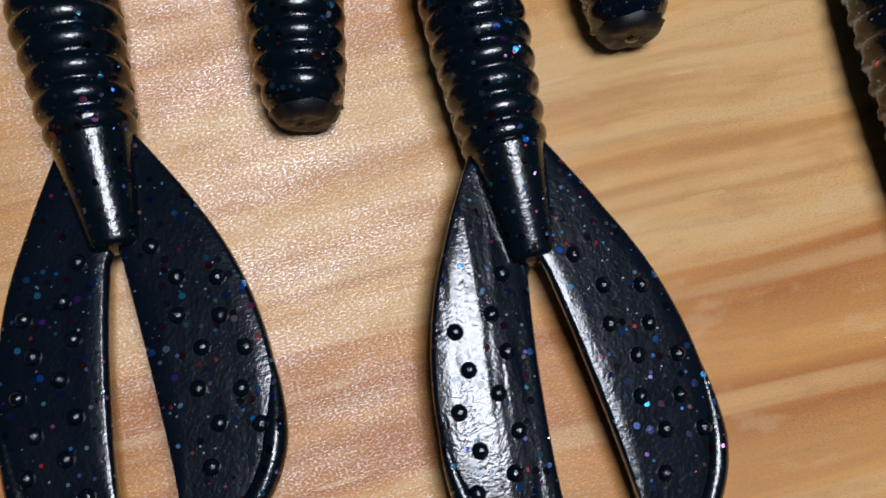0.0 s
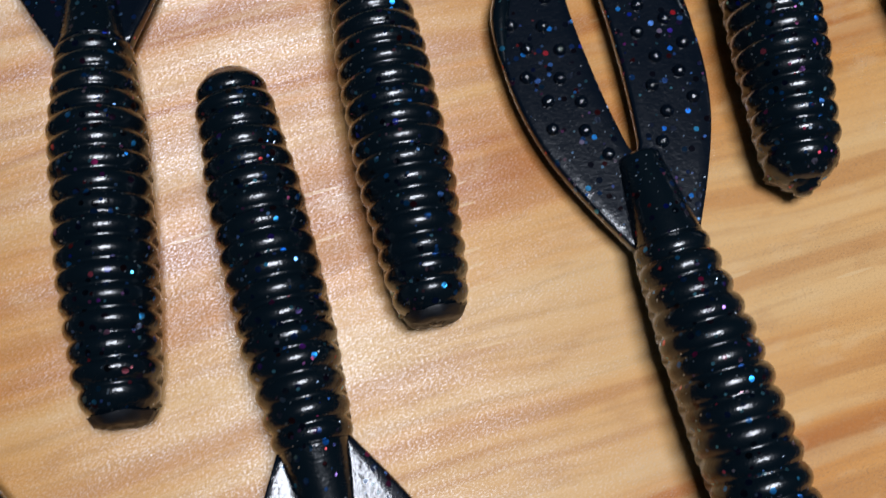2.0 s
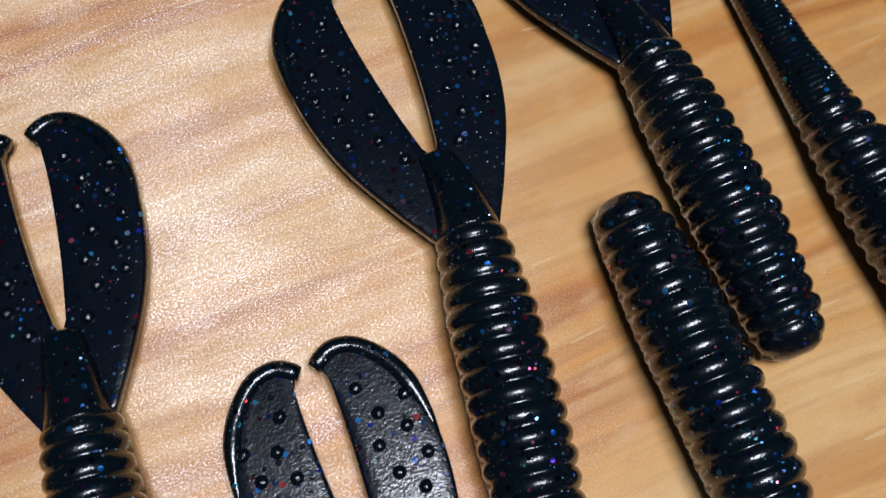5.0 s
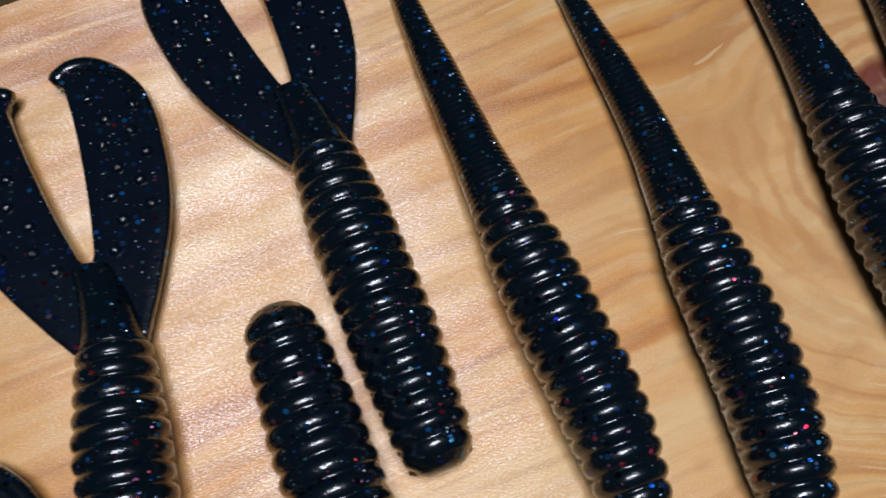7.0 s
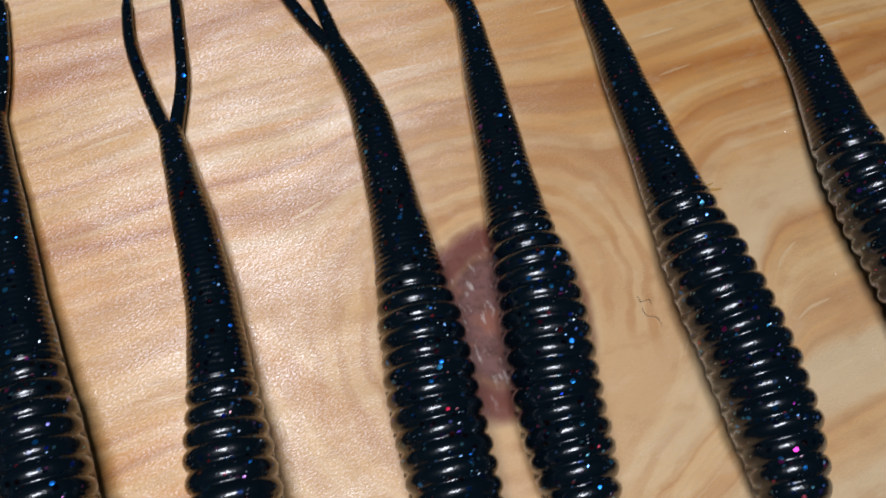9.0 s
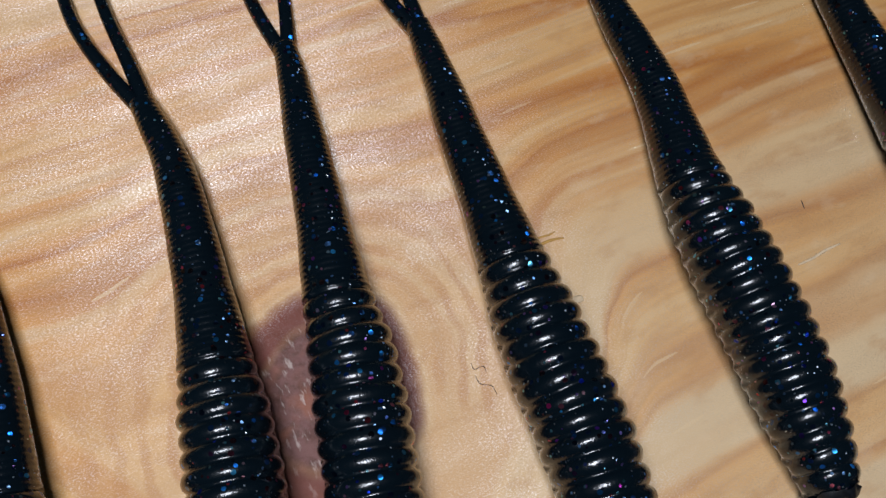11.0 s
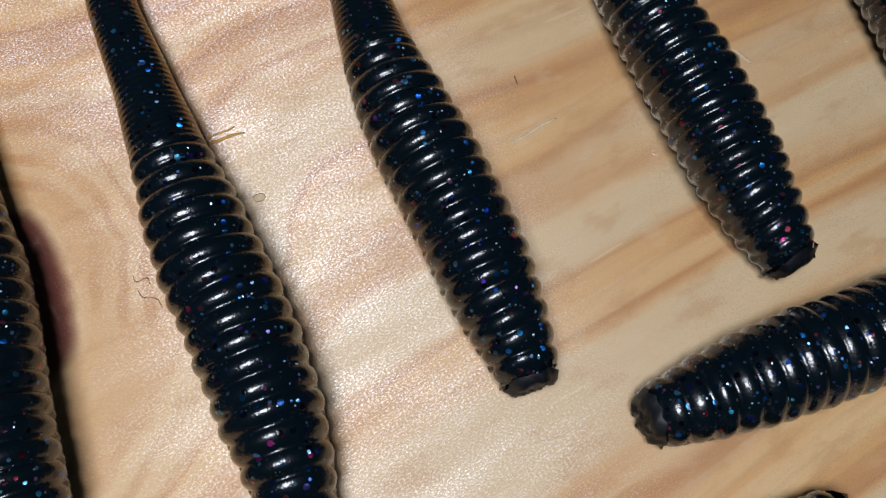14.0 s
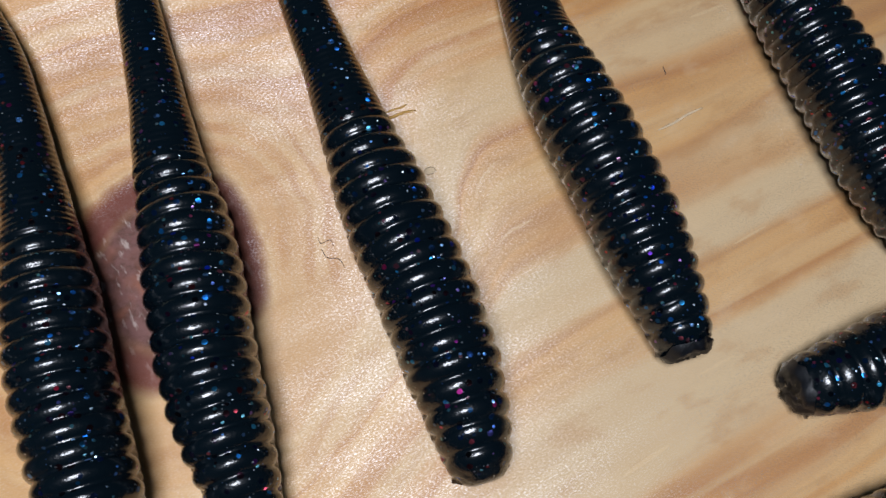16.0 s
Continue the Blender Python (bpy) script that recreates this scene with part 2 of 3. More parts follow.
PINE = pine()
RUBBER = flaked("black_flaked_plastic", (0.0014, 0.0044, 0.0072), 0.21, 0.06, 0.085)
CLAW = flaked("black_flaked_sheet", (0.0016, 0.0042, 0.0090), 0.13, 0.25, 0.13, 0.55)
WAVY_CLAW = flaked("wavy_flaked_sheet", (0.0016, 0.0042, 0.0090), 0.13, 1.3, 0.10, 0.55)
STUD_SKIN = plain("glossy_black_stud", (0.0016, 0.0042, 0.0090), 0.10, 500.0, 0.3)
STUD_SKIN.node_tree.nodes["Principled BSDF"].inputs["Specular IOR Level"].default_value = 0.9
TORN = plain("torn_plastic", (0.006, 0.008, 0.012), 0.42, 900.0, 0.8)
SHEET = plain("pale_tabletop", (0.50, 0.49, 0.33), 0.5, 40.0, 0.12)
STRAW = plain("wood_splinter", (0.62, 0.34, 0.08), 0.6, 900.0)
DARK = plain("dark_table", (0.055, 0.04, 0.02), 0.6, 60.0)
# colour of the shade in the gap beside the board
OLIVE = plain("dark_olive_gap_shade", (0.070, 0.042, 0.006), 0.7, 300.0, 0.4)
CRUMB = plain("pale_sliver", (0.80, 0.60, 0.38), 0.6, 900.0)
FLUFF = plain("dark_fibre", (0.06, 0.045, 0.04), 0.8, 900.0)


# ---- builders ----
def part(name, bm, material, parent=None, label="", smooth=True):
    mesh = bpy.data.meshes.new(name)
    bmesh.ops.recalc_face_normals(bm, faces=bm.faces)
    bm.to_mesh(mesh)
    bm.free()
    mesh.materials.append(material)
    if smooth:
        mesh.shade_smooth()
    ob = new(name, mesh)
    ob.parent = parent
    return tagged(ob, label) if label else ob


def thing(name, x, y, label, category, group=""):
    ob = new(name)
    ob.empty_display_size = 0.01
    ob.location = (x, y, 0)
    return tagged(ob, label, category, group)


def spline(points, s):
    """A smooth curve through points, s from 0 to 1 by length along its chords."""
    pts = [Vector(p) for p in points]
    runs = [0.0]
    for a, b in zip(pts, pts[1:]):
        runs.append(runs[-1] + (b - a).length)
    at = s * runs[-1]
    k = max(n for n in range(len(pts) - 1) if runs[n] <= at + 1e-12)
    a, b = pts[k], pts[k + 1]
    before = pts[k - 1] if k else a + (a - b)
    after = pts[k + 2] if k + 2 < len(pts) else b + (b - a)
    f = (at - runs[k]) / (runs[k + 1] - runs[k])
    return 0.5 * (2 * a + (b - before) * f + (2 * before - 5 * a + 4 * b - after) * f * f + (3 * a - before - 3 * b + after) * f ** 3)


def run_length(points):
    return sum((Vector(b) - Vector(a)).length for a, b in zip(points, points[1:]))


def bend(value, table):
    """Smooth reading of a short table of (place, value)."""
    if value <= table[0][0]:
        return table[0][1]
    for (a, va), (b, vb) in zip(table, table[1:]):
        if value <= b:
            f = (value - a) / (b - a)
            f = f * f * (3 - 2 * f) * 0.5 + f * 0.5
            return va + (vb - va) * f
    return table[-1][1]


def tube(stations, around, caps=(True, True)):
    """A skin over stations of (centre, across, up, function of the angle that gives the radius, height factor)."""
    bm = bmesh.new()
    loops = []
    for centre, across, up, radius, tall in stations:
        ring = []
        for k in range(around):
            a = 2 * math.pi * k / around
            r = radius(a)
            ring.append(bm.verts.new(centre + across * (r * math.cos(a)) + up * (r * math.sin(a) * tall)))
        loops.append(ring)
    for a, b in zip(loops, loops[1:]):
        for k in range(around):
            bm.faces.new((a[k], a[(k + 1) % around], b[(k + 1) % around], b[k]))
    for ring, wanted in ((loops[0], caps[0]), (loops[-1], caps[1])):
        if wanted:
            middle = bm.verts.new(sum((v.co for v in ring), Vector()) / around)
            for k in range(around):
                bm.faces.new((ring[k], ring[(k + 1) % around], middle))
    return bm


def lobe(f):
    """One rib across its length: a full round with a tight groove on either side."""
    return abs(math.sin(math.pi * f)) ** 0.75


def ribbed(points, length, ribs, girth, deep, seed, lift=None, fine=None, roll=0.0, ragged=0.0, around=44):
    """A ribbed body lying on the board along points (from its blunt end). girth: table of s in metres to radius."""
    rnd = random.Random(seed)
    swell = [1 + rnd.uniform(-0.012, 0.012) for _ in range(ribs + 2)]
    stations = []
    steps = ribs * 9
    whole = fine[0] if fine else length
    marks = [whole_s * length / steps for whole_s in range(steps + 1)]
    if fine:
        extra = int((whole - length) / 0.00085) * 5
        marks += [length + (whole - length) * (k + 1) / extra for k in range(extra)]
    dense = [spline(points, k / 300) for k in range(301)]
    runs = [0.0]
    for a, b in zip(dense, dense[1:]):
        runs.append(runs[-1] + (b - a).length)
    full = run_length(points)

    def along(f):
        want = max(0.0, min(1.0, f)) * runs[-1]
        k = min(299, max(0, int(np.searchsorted(runs, want)) - 1))
        return dense[k].lerp(dense[k + 1], (want - runs[k]) / (runs[k + 1] - runs[k]))

    for s in marks:
        f = min(s / full, 1.0)
        c, ahead = along(f), along(f + 0.01) - along(f - 0.01)
        ahead.normalize()
        across = Vector((ahead.y, -ahead.x, 0)).normalized()
        base = bend(s, girth)
        if s <= length:
            g = s / length * ribs
            k = int(min(g, ribs - 1e-6))
            amp, size = deep, swell[k]
        else:
            g = (s - length) / 0.00085
            amp, size = deep * 0.12, 1.0

        def radius(a, g=g, amp=amp, size=size, base=base, s=s):
            # the two halves of the mould are half a rib out of step
            under = math.sin(a + roll) < -0.25
            r = base * size - amp * (1 - lobe((g + (0.5 if under else 0.0)) % 1.0))
            if s < 0.0004 and ragged:
                r *= 1 + rnd.uniform(-ragged, ragged)
            return r
        z = (lift(s) if lift else base * 0.975)
        stations.append((Vector((c.x, c.y, z)), across, Vector((0, 0, 1)), radius, 0.97))
    # the rounded blunt end
    first = stations[0]
    ahead = (spline(points, 0.02) - spline(points, 0.0)).normalized()
    ends = []
    r0 = bend(0, girth)
    for back, wide in ((0.42, 0.45), (0.34, 0.68), (0.2, 0.87)):
        shrink = wide
        ends.append((first[0] - ahead * (r0 * back * 0.75), first[1], first[2],
                     lambda a, w=shrink: (r0 - deep) * w * (1 + rnd.uniform(-ragged, ragged)), 0.97))
    return tube(ends + stations, around)


def shift(bm, origin):
    bmesh.ops.translate(bm, verts=bm.verts, vec=-Vector(origin))
    return bm


STUD = None


def stud_mesh():
    """A low round stud, shared by all the claws."""
    global STUD
    if STUD is None:
        bm = bmesh.new()
        bmesh.ops.create_uvsphere(bm, u_segments=14, v_segments=8, radius=0.00085, matrix=Matrix.Diagonal((0.95, 0.95, 0.8, 1)))
        STUD = bpy.data.meshes.new("stud")
        bm.to_mesh(STUD)
        bm.free()
        STUD.materials.append(STUD_SKIN)
        STUD.shade_smooth()
    return STUD


MM = 0.001
OUTER = ((4.2, -0.6), (8.2, 7.5), (10.9, 15.0), (12.1, 22.5), (11.9, 29.5), (10.0, 36.0), (6.4, 40.2), (3.0, 41.0), (0.3, 39.3))
INNER = ((0.6, 12.6), (1.1, 18.0), (1.4, 24.0), (1.5, 31.0), (1.3, 37.4))


def claw(owner, junction, way, side, spread, high, low, size, cant=0.0, skin=None, slit=1.0, curl=0.0):
    """One flat, studded claw. way: the unit vector from the body to the claw's tip; side: 1 or -1."""
    right = Vector((way.y, -way.x, 0)) * side
    turn = radians(spread)
    tall = 41.0

    def place(x, y, z=0.0):
        # swings out about the foot of the slit
        qx = x * math.cos(turn) + (y - 8) * math.sin(turn) * (1 if y > 8 else 0.4)
        qy = 8 + (y - 8) * math.cos(turn) - x * math.sin(turn)
        h = high + (low - high) * max(0.0, min(1.0, y / tall))
        return right * (qx * MM * size) + way * (qy * MM * size) + Vector((0, 0, (h + cant * abs(qx) - curl * (12.0 - min(12.0, abs(qx))) ** 2) * MM + z))

    count = 40
    outer = [spline([(*p, 0) for p in OUTER], k / count) for k in range(count + 1)]
    inner = [spline([(p[0] * slit, p[1], 0) for p in INNER], k / count) for k in range(count + 1)]
    # the inner side first follows the middle line down to the body
    inner = [Vector((0.0, 13.0 * k / 10 - 0.6, 0)) for k in range(10)] + inner
    outer_line = [outer[min(count, round(k * count / (len(inner) - 1)))] for k in range(len(inner))]
    bm = bmesh.new()
    thick = 1.7 * MM
    rows = []
    for a, b in zip(inner, outer_line):
        edge = []
        for f in (0.0, 0.015, 0.05, 0.2, 0.4, 0.6, 0.8, 0.95, 0.985, 1.0):
            q = a.lerp(b, f)
            soft = 0.5 * MM if f in (0.0, 1.0) else 0.12 * MM if f in (0.015, 0.985) else 0.0
            edge.append((q, soft))
        rows.append((
            [bm.verts.new(place(q.x, q.y, -e)) for q, e in edge],
            [bm.verts.new(place(q.x, q.y, -thick + e)) for q, e in edge]))
    for (t0, b0), (t1, b1) in zip(rows, rows[1:]):
        for k in range(9):
            bm.faces.new((t0[k], t0[k + 1], t1[k + 1], t1[k]))
            bm.faces.new((b0[k], b1[k], b1[k + 1], b0[k + 1]))
        for k in (0, 9):
            bm.faces.new((t0[k], t1[k], b1[k], b0[k]))
    for t, b in (rows[0], rows[-1]):
        for k in range(9):
            bm.faces.new((t[k], b[k], b[k + 1], t[k + 1]))
    bmesh.ops.remove_doubles(bm, verts=bm.verts, dist=1e-5)
    blade = part("claw", bm, skin or CLAW, owner, "flat flaked claw")
    blade.location = junction
    # the thick bead along the outer tip
    bead = []
    line = [(*p, 0) for p in OUTER]
    for k in range(31):
        f = 0.56 + 0.44 * k / 30
        q, q2 = spline(line, f), spline(line, min(1.0, f + 0.01)) - spline(line, f - 0.01)
        c = place(q.x - 0.6 * q2.normalized().y * 0.0 - 0.35, q.y - 0.3, -0.55 * MM)
        ahead = (place(q.x + q2.x, q.y + q2.y) - place(q.x, q.y)).normalized()
        across = ahead.cross(Vector((0, 0, 1))).normalized()
        r = 1.25 * MM * size * min(1.0, 0.25 + 2.2 * k / 30) * (0.75 if k == 30 else 1.0)
        bead.append((c, across, Vector((0, 0, 1)), lambda a, r=r: r, 1.0))
    part("rim", tube(bead, 12), RUBBER, blade, "thick rounded rim")
    # studs in three loose columns
    for row in range(7):
        y = 12.0 + 3.8 * row
        lo, hi = bend(y, [(p[1], p[0]) for p in INNER]), bend(y, [(p[1], p[0]) for p in OUTER[:6]])
        for col in range(2 if row % 2 else 1 if row in (0, 6) else 2):
            f = 0.30 + 0.38 * col + (0.12 if row % 2 else 0.0)
            stud = new("stud", stud_mesh())
            stud.parent = blade
            stud.location = place(lo + (hi - lo) * f, y + 1.2 * col, 0.05 * MM)
    return blade


def claw_lure(tip, junction, label, seed, girth=1.0, spread=(0, 0), high=4.8, low=3.4, size=1.0, roll=0.0, sag=0.0, ragged=0.02, turn=0.0, cant=(0.0, 0.0), cut=False, stub=None, wavy=0, slit=(1.0, 1.0)):
    """A twin-claw grub: ribbed body from its blunt tip to the junction, a smooth tapered root and two claws."""
    tip, junction = Vector((*tip, 0)) * MM, Vector((*junction, 0)) * MM
    way = (junction - tip).normalized()
    across = Vector((way.y, -way.x, 0))
    mid = tip.lerp(junction, 0.5) + across * (sag * MM)
    owner = thing("claw_lure", mid.x, mid.y, label, "fishing lure", "twin-claw lures on the board")
    length = (junction - tip).length
    k = girth * MM
    table = ((0.0, 4.1 * k), (0.1 * length, 4.85 * k), (0.35 * length, 5.6 * k), (0.7 * length, 5.55 * k), (0.9 * length, 4.8 * k), (length, 4.15 * k))
    bm = ribbed((tip + way * 0.0012, mid, junction), length - 0.0012, 17, table, 0.64 * MM, seed, roll=roll, ragged=ragged)
    part("body", shift(bm, (mid.x, mid.y, 0)), RUBBER, owner, "ribbed cylindrical body")
    # the smooth root between the claws
    root = []
    for n in range(41):
        f = n / 40
        r = (3.9 - 1.35 * f) * k * (1.0 if f < 0.93 else math.sqrt(max(0.02, 1 - ((f - 0.93) / 0.07) ** 2)))
        r *= 1 + (0.012 if n % 2 else 0.0)
        c = junction + (Matrix.Rotation(radians(turn * f), 3, "Z") @ way) * (12.0 * MM * size * f - 0.0005) + Vector((0, 0, (4.6 - 1.3 * f) * MM))
        root.append((c - Vector((mid.x, mid.y, 0)), across, Vector((0, 0, 1)), lambda a, r=r: r, 0.95))
    part("root", tube(root, 24), RUBBER, owner, "smooth tapered root")
    base = junction - Vector((mid.x, mid.y, 0))
    swung = Matrix.Rotation(radians(turn), 3, "Z") @ way
    for side, out, tip_up, gap in ((-1, spread[0], cant[0], slit[0]), (1, spread[1], cant[1], slit[1])):
        claw(owner, base, swung, side, out, high, low, size, tip_up, WAVY_CLAW if side == wavy else CLAW, gap, 0.014 if side == wavy else 0.0)
    if cut:
        torn_face(owner, tip - Vector((mid.x, mid.y, 0)), way, 3.5 * k, 3.9 * k, seed + 70, back=0.35, rough=0.16)
    if stub:
        nub(owner, tip - Vector((mid.x, mid.y, 0)), way, stub[0], stub[1], 3.6, seed + 90)
    return owner


def torn_face(owner, end, ahead, wide, high, seed, back=1.3, rough=0.35):
    """The rough face where a lure was cut from its sprue."""
    rnd = random.Random(seed)
    side = Vector((ahead.y, -ahead.x, 0))
    bm = bmesh.new()
    centre = end - ahead * (back * MM) + Vector((0, 0, high))
    rings = []
    count = 26
    for j in range(7):
        ring = []
        for a in range(count):
            ang = 2 * math.pi * a / count
            r = wide * (j + 0.35) / 6.35 * (1 + (rnd.uniform(-0.07, 0.07) if j > 4 else 0))
            push = rnd.uniform(-rough, rough) * MM + (1.2 * MM if j == 6 else 0.25 * MM if j == 5 else 0)
            ring.append(bm.verts.new(centre + side * (r * math.cos(ang)) + Vector((0, 0, r * math.sin(ang))) + ahead * push))
        rings.append(ring)
    for a, b in zip(rings, rings[1:]):
        for q in range(count):
            bm.faces.new((a[q], a[(q + 1) % count], b[(q + 1) % count], b[q]))
    bm.faces.new(rings[0])
    part("torn_end", bm, TORN, owner, "rough torn end")


def nub(owner, end, ahead, wide, reach, high, seed):
    """The small broken stub of the sprue on a lure's tip."""
    rnd = random.Random(seed)
    side = Vector((ahead.y, -ahead.x, 0))
    skin = []
    for j in range(7):
        f = j / 6
        r = wide * (1 - 0.75 * f ** 1.3) * MM
        jag = [1 + rnd.uniform(-0.22, 0.22) for _ in range(12)]
        c = end - ahead * ((reach * f - 0.6) * MM) + Vector((0, 0, high * MM)) + side * (rnd.uniform(-0.15, 0.15) * MM)
        skin.append((c, side, Vector((0, 0, 1)), lambda a, r=r, jag=jag: r * jag[int(round(a / (2 * math.pi) * 12)) % 12], 1.0))
    part("sprue_stub", tube(skin, 12), RUBBER, owner, "small ragged stub")


def fork_lure(points, label, seed, prongs=((-5, 20, -4.5), (4, 20, 3.8)), girth=1.0, stop=0.0, roll=0.0, ragged=0.05, torn=True, start=0.50):
    """A slender worm from its blunt end along points to the fork, with a ribbed body, a fine-ridged tail and two prongs."""
    pts = [Vector((*p, 0)) * MM for p in points]
    full = run_length(pts)
    mid = spline(pts, 0.4)
    owner = thing("fork_tail_lure", mid.x, mid.y, label, "fishing lure", "fork-tailed lures on the board")
    length = full * start
    k = girth * MM
    unit = full / 94.0
    table = [(at * unit, wide * k) for at, wide in ((0, 3.5), (3.5, 4.2), (7, 4.8), (14, 5.6), (22, 5.85), (32, 5.9), (40, 5.55), (48, 4.65),
                                                    (52, 4.2), (62, 3.5), (75, 2.95), (87, 2.2), (94, 1.75))]
    bm = ribbed(pts, length, 17, table, 0.66 * MM, seed, fine=(full,), roll=roll, ragged=ragged)
    part("body", shift(bm, (mid.x, mid.y, 0)), RUBBER, owner, "ribbed body with fine-ridged tapering tail")
    fork, back = spline(pts, 1.0), spline(pts, 0.94)
    way = (fork - back).normalized()
    across = Vector((way.y, -way.x, 0))
    here = Vector((mid.x, mid.y, 0))
    for side, (out, reach, belly) in zip((-1, 1), prongs):
        line = [fork - way * 0.0015 + across * (side * 0.4 * MM), fork + way * (reach * 0.3 * MM) + across * (belly * 0.72 * MM),
                fork + way * (reach * 0.65 * MM) + across * (belly * MM), fork + way * (reach * MM) + across * (out * MM)]
        skin = []
        for n in range(25):
            f = n / 24
            c, ahead = spline(line, f), spline(line, min(1, f + 0.02)) - spline(line, max(0, f - 0.02))
            ahead.normalize()
            r = (1.15 - 0.3 * f) * k * (1.0 if f < 0.92 else 0.72)
            skin.append((c - here + Vector((0, 0, 1.5 * k - 0.4 * k * f)), Vector((ahead.y, -ahead.x, 0)), Vector((0, 0, 1)), lambda a, r=r: r, 0.9))
        part("prong", tube(skin, 14), RUBBER, owner, "thin tapering tail prong")
    if torn:
        end = pts[0] - here
        torn_face(owner, end, (spline(pts, 0.02) - spline(pts, 0.0)).normalized(), 3.2 * k, 3.5 * k, seed + 50)
    return owner


# ---- the board and the table under it ----
def slab(name, centre, size, turn, material, label, kind, round_off):
    bm = bmesh.new()
    bmesh.ops.create_cube(bm, size=1, matrix=Matrix.Diagonal((*size, 1)))
    bmesh.ops.bevel(bm, geom=bm.edges[:], offset=round_off, segments=3, affect="EDGES")
    ob = part(name, bm, material, None, smooth=False)
    ob.matrix_basis = pose(*centre, 0, 0, turn)
    return tagged(ob, label, "board" if kind == "" else "", kind=kind)


edge = Vector((0.0970, 0.1866, 0))
way = Vector((math.cos(radians(GRAIN)), math.sin(radians(GRAIN)), 0))
down = Vector((way.y, -way.x, 0))
mid = edge + down * 0.19 + way * 0.06
slab("pine_board", (mid.x, mid.y, -0.009), (0.9, 0.38, 0.018), GRAIN, PINE, "pale orange pine board with a dark knot", "", 0.0008)
beside = edge - down * (0.15 + 0.0027) + way * 0.06
slab("side_panel", (beside.x, beside.y, -0.0092), (0.9, 0.30, 0.018), GRAIN, SHEET, "pale grey-green panel along the pine board", "structure", 0.0002)
# added strip that fills the gap, its shade put in as dark olive colour
gap = edge - down * 0.00135 + way * 0.06
slab("gap_shade_strip", (gap.x, gap.y, -0.0096), (0.9, 0.0026, 0.0165), GRAIN, OLIVE, "dark olive strip standing in for shade in the gap between board and panel", "structure", 0.0002)
slab("tabletop", (0.1, 0.1, -0.0385), (3.0, 3.0, 0.04), 0, DARK, "dark brown tabletop under the board", "structure", 0.002)


# ---- crumbs and fibres on the board ----
def sliver(name, start, finish, wide, material, label, category, curl=0.0, flat=0.5):
    a, b = Vector((*start, 0)) * MM, Vector((*finish, 0)) * MM
    mid = a.lerp(b, 0.5)
    ahead = (b - a).normalized()
    across = Vector((ahead.y, -ahead.x, 0))
    line = [a, a.lerp(b, 0.33) + across * curl * MM, a.lerp(b, 0.66) - across * curl * MM, b]
    skin = []
    for n in range(17):
        f = n / 16
        r = wide * MM * (0.35 + 0.65 * math.sin(math.pi * min(1, max(0, f))) ** 0.5)
        skin.append((spline(line, f) - mid + Vector((0, 0, r * flat)), across, Vector((0, 0, 1)), lambda q, r=r: r, flat))
    ob = part(name, tube(skin, 8), material, None)
    ob.location = mid
    return tagged(ob, label, category)


sliver("splinter", (221.4, 172.4), (226.6, 174.0), 0.22, STRAW, "thin yellow wood splinter on the pine board", "splinter", 0.1)
sliver("splinter", (222.2, 173.3), (225.4, 174.9), 0.14, STRAW, "short yellow wood splinter on the pine board", "splinter", -0.1)
sliver("lint", (213.4, 155.8), (215.4, 154.6), 0.07, FLUFF, "curled dark lint fibre on the pine board", "lint", 0.5)
sliver("lint", (213.9, 154.2), (216.8, 151.7), 0.06, FLUFF, "thin dark lint fibre on the pine board", "lint", 0.4)
sliver("crumb", (227.4, 164.8), (228.9, 165.3), 0.55, CRUMB, "flat pale crumb on the pine board", "crumb", flat=0.12)
sliver("sliver", (260.4, 171.3), (267.4, 174.9), 0.2, CRUMB, "pale raised wood sliver on the pine board", "splinter", 0.1, 0.1)
sliver("sliver", (294.6, 185.2), (297.0, 182.7), 0.3, CRUMB, "short pale wood sliver on the pine board", "splinter", 0.0, 0.2)
sliver("lint", (262.4, 181.5), (262.7, 180.1), 0.08, FLUFF, "short dark lint speck on the pine board", "lint")

# ---- twin-claw lures ----
claw_lure((-9.5, 72.4), (10.6, 31.7), "black twin-claw lure with blue and red glitter, claws lying flat", 1, 0.98, (2, 6), high=4.0, low=5.2, size=0.94, slit=(0.3, 1.0))
claw_lure((32.1, 79.3), (50.1, 38.8), "black twin-claw lure with a glossy wavy claw", 2, 0.94, (7.3, 3), high=5.8, low=4.4, size=0.96, cant=(-0.19, 0.02), wavy=1, slit=(0.5, 1.0))
claw_lure((29.9, 38.6), (16.4, 80.1), "black ribbed twin-claw lure with a flat cut tip", 3, 0.97, (2, 2), cut=True)
claw_lure((60.3, 54.2), (45.6, 94.2), "black twin-claw lure with a nearly closed slit", 4, 0.98, (3, 2), low=3.0, size=0.95, cut=True, stub=(1.7, 1.2), turn=1.0)
claw_lure((103.2, 25.2), (84.4, 67.3), "glittery black twin-claw lure with claws nearly touching", 5, 0.96, (2.2, 1.5), high=4.0, low=3.7, size=0.93, turn=-1.2)
claw_lure((99.6, 76.1), (88.7, 118.6), "black twin-claw lure with spread claws", 6, 1.0, (5.5, 5), high=4.6, low=4.4, size=0.99, ragged=0.05, turn=10, stub=(2.6, 1.9))
claw_lure((107.4, 123.5), (125.0, 80.8), "black twin-claw lure lying beside another lure", 7, 1.05, (3, 3))
claw_lure((128.6, 104.4), (112.0, 145.0), "black twin-claw lure with blunt cut body", 8, 1.01, (4, 3), size=1.0, turn=5)
claw_lure((193.0, 109.0), (209.2, 68.4), "black ribbed lure at the foot of another lure", 9, 1.0, (3, 3))

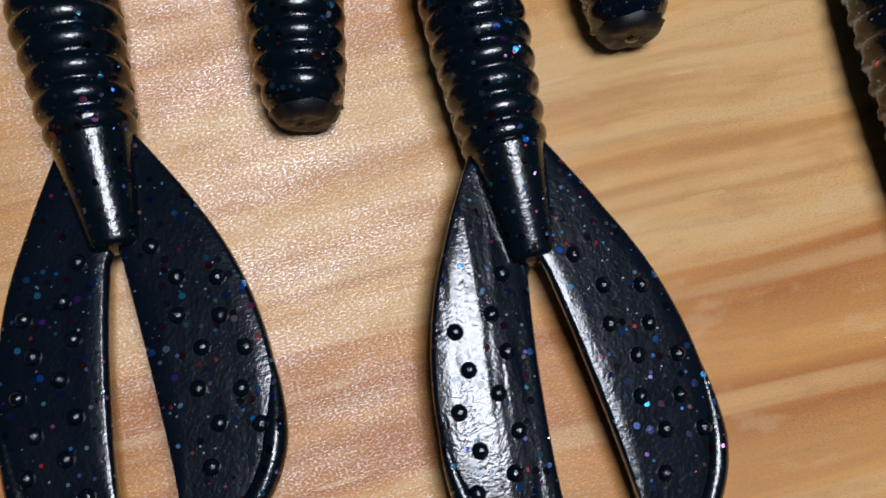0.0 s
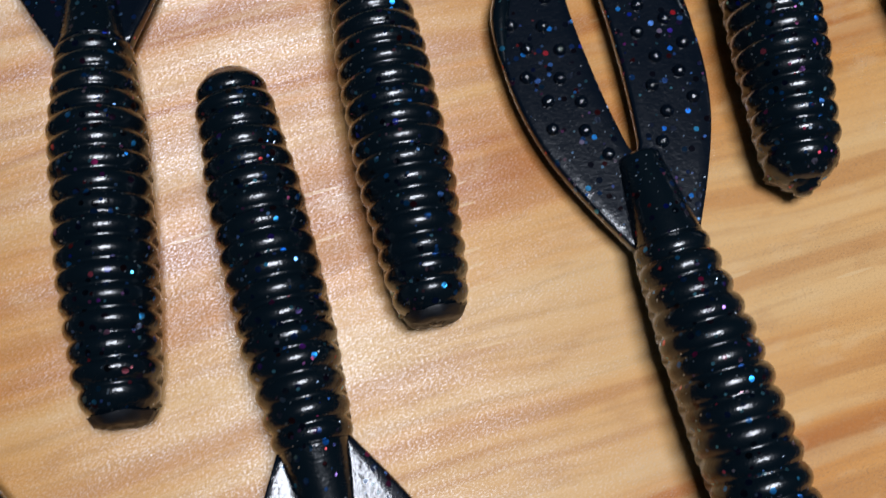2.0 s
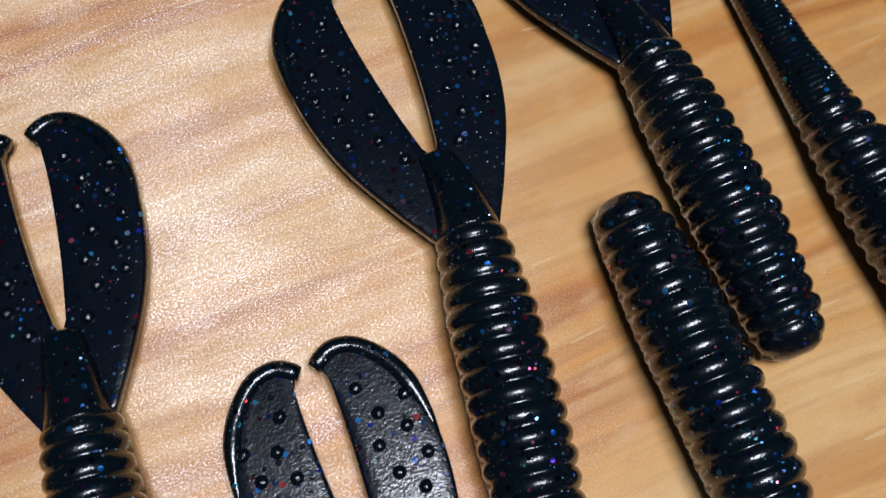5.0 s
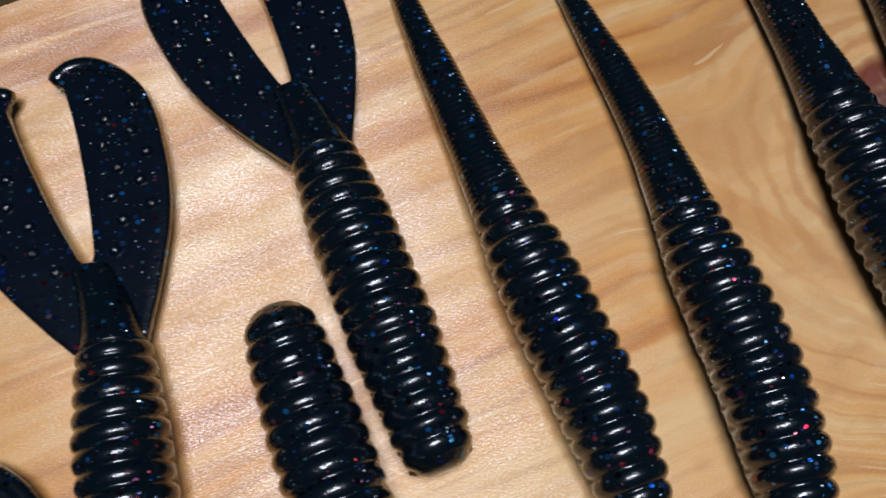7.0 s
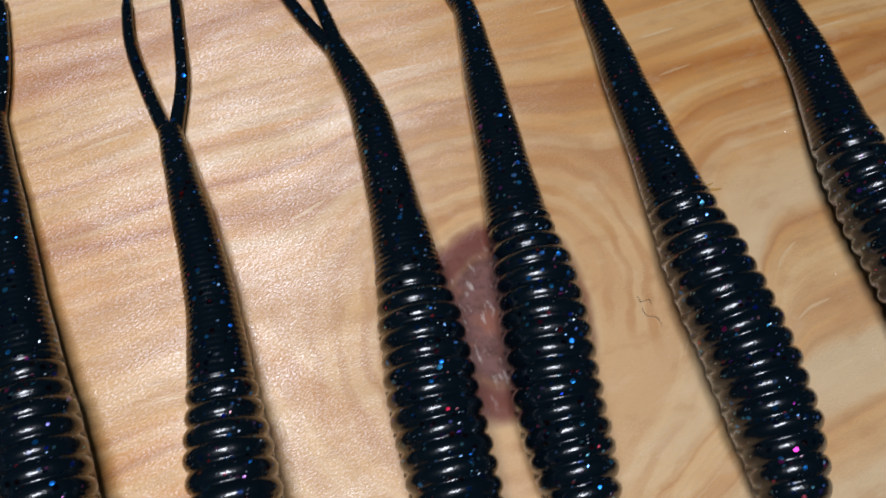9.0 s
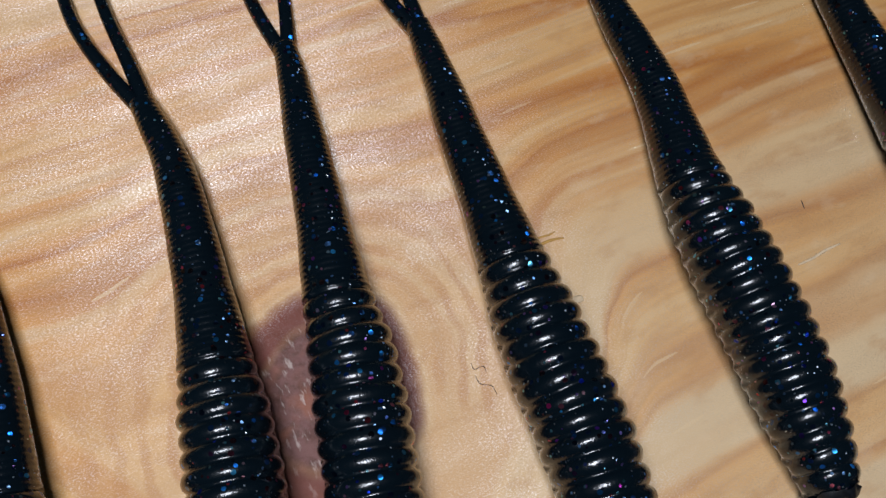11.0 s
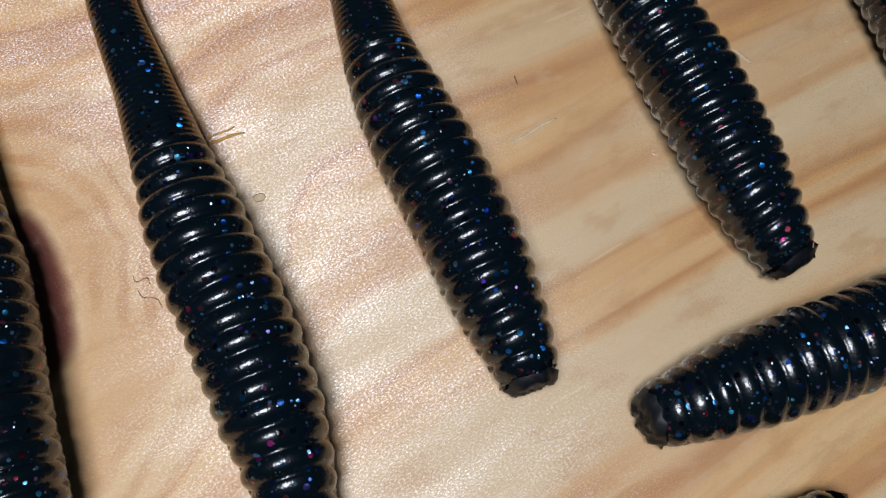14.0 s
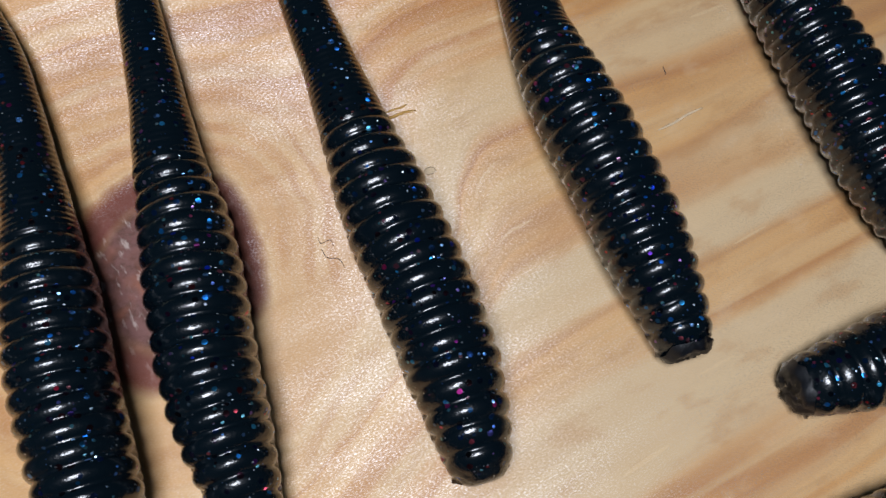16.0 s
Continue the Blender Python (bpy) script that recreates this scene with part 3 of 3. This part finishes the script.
# ---- fork-tailed lures ----
fork_lure(((152.0, 97.6), (146.4, 112.9), (142.8, 120.8), (139.2, 129.3), (136.0, 137.0), (132.2, 146.3), (127.4, 158.2), (123.4, 168.2), (121.4, 173.6)), "black fork-tailed lure with cyan glitter flakes", 21, prongs=((-2.2, 20, -2.6), (3, 20, 2.6)), girth=0.95, start=0.53)
fork_lure(((170.4, 95.6), (166.4, 113.7), (164.2, 121.0), (161.4, 129.6), (159.2, 137.5), (155.9, 148.8), (152.0, 159.0), (149.6, 164.6), (145.7, 174.1)), "black fork-tailed lure with straight tail", 22, prongs=((-1.3, 25, -2.4), (5.8, 24.7, 4.7)), girth=0.96, start=0.53)
fork_lure(((192.3, 113.2), (190.1, 122.6), (187.9, 129.7), (185.6, 137.1), (183.8, 144.6), (181.6, 152.8), (179.6, 160.4), (176.0, 172.2), (172.5, 181.8), (167.3, 191.1)), "black fork-tailed lure with bent tail lying over the knot", 23, prongs=((-2.5, 25, -3.4), (2.2, 24, 1.3)), girth=1.01, start=0.51)
fork_lure(((206.6, 121.2), (203.7, 130.0), (201.3, 138.2), (199.7, 146.2), (197.9, 155.0), (195.6, 163.2), (192.9, 175.0), (189.8, 187.6), (187.4, 197.6), (186.2, 201.5)), "black fork-tailed lure lying across the knot", 24, prongs=((-3.2, 23, -3.6), (1.5, 23, 2.3)), girth=1.0, start=0.52)
fork_lure(((232.3, 125.6), (230.2, 134.0), (227.6, 142.6), (225.3, 149.2), (222.7, 155.6), (218.2, 168.9), (214.8, 179.2), (211.5, 188.6), (209.2, 196.2), (205.5, 206.7)), "black fork-tailed lure with red and blue flakes", 25, prongs=((-5, 22, -4.2), (0.8, 22, 0.6)), girth=1.05, torn=False, start=0.53)
fork_lure(((258.4, 139.8), (257.4, 143.4), (255.2, 149.4), (252.7, 156.9), (249.7, 164.8), (246.8, 172.4), (243.9, 182.0), (240.7, 196.6), (235.9, 209.2), (231.6, 221.4)), "black fork-tailed lure with a ragged torn end", 26, girth=1.05, ragged=0.12, start=0.51)
fork_lure(((293.8, 152.5), (292.2, 155.6), (289.9, 160.0), (287.6, 166.3), (285.3, 173.5), (282.8, 180.8), (278.2, 194.0), (267.4, 231.0)), "black fork-tailed lure with a torn blunt end", 27, girth=1.09, ragged=0.12)
fork_lure(((327.3, 161.9), (323.8, 170.9), (321.3, 179.8), (318.2, 192.7), (313.5, 208.4), (303.2, 241.8)), "black fork-tailed lure near the end of the row", 28, girth=1.06)
fork_lure(((272.3, 134.3), (276.4, 135.3), (283.7, 137.3), (291.1, 139.3), (298.9, 141.3), (318.3, 146.8), (361.0, 153.6)), "black fork-tailed lure lying crosswise with a grey torn end", 29, girth=1.07, ragged=0.1)
fork_lure(((292.7, 121.4), (283.7, 117.7), (268.7, 111.7), (248.7, 104.0), (204.7, 87.6)), "black fork-tailed lure lying crosswise with a ragged end", 30, girth=1.03, ragged=0.12)
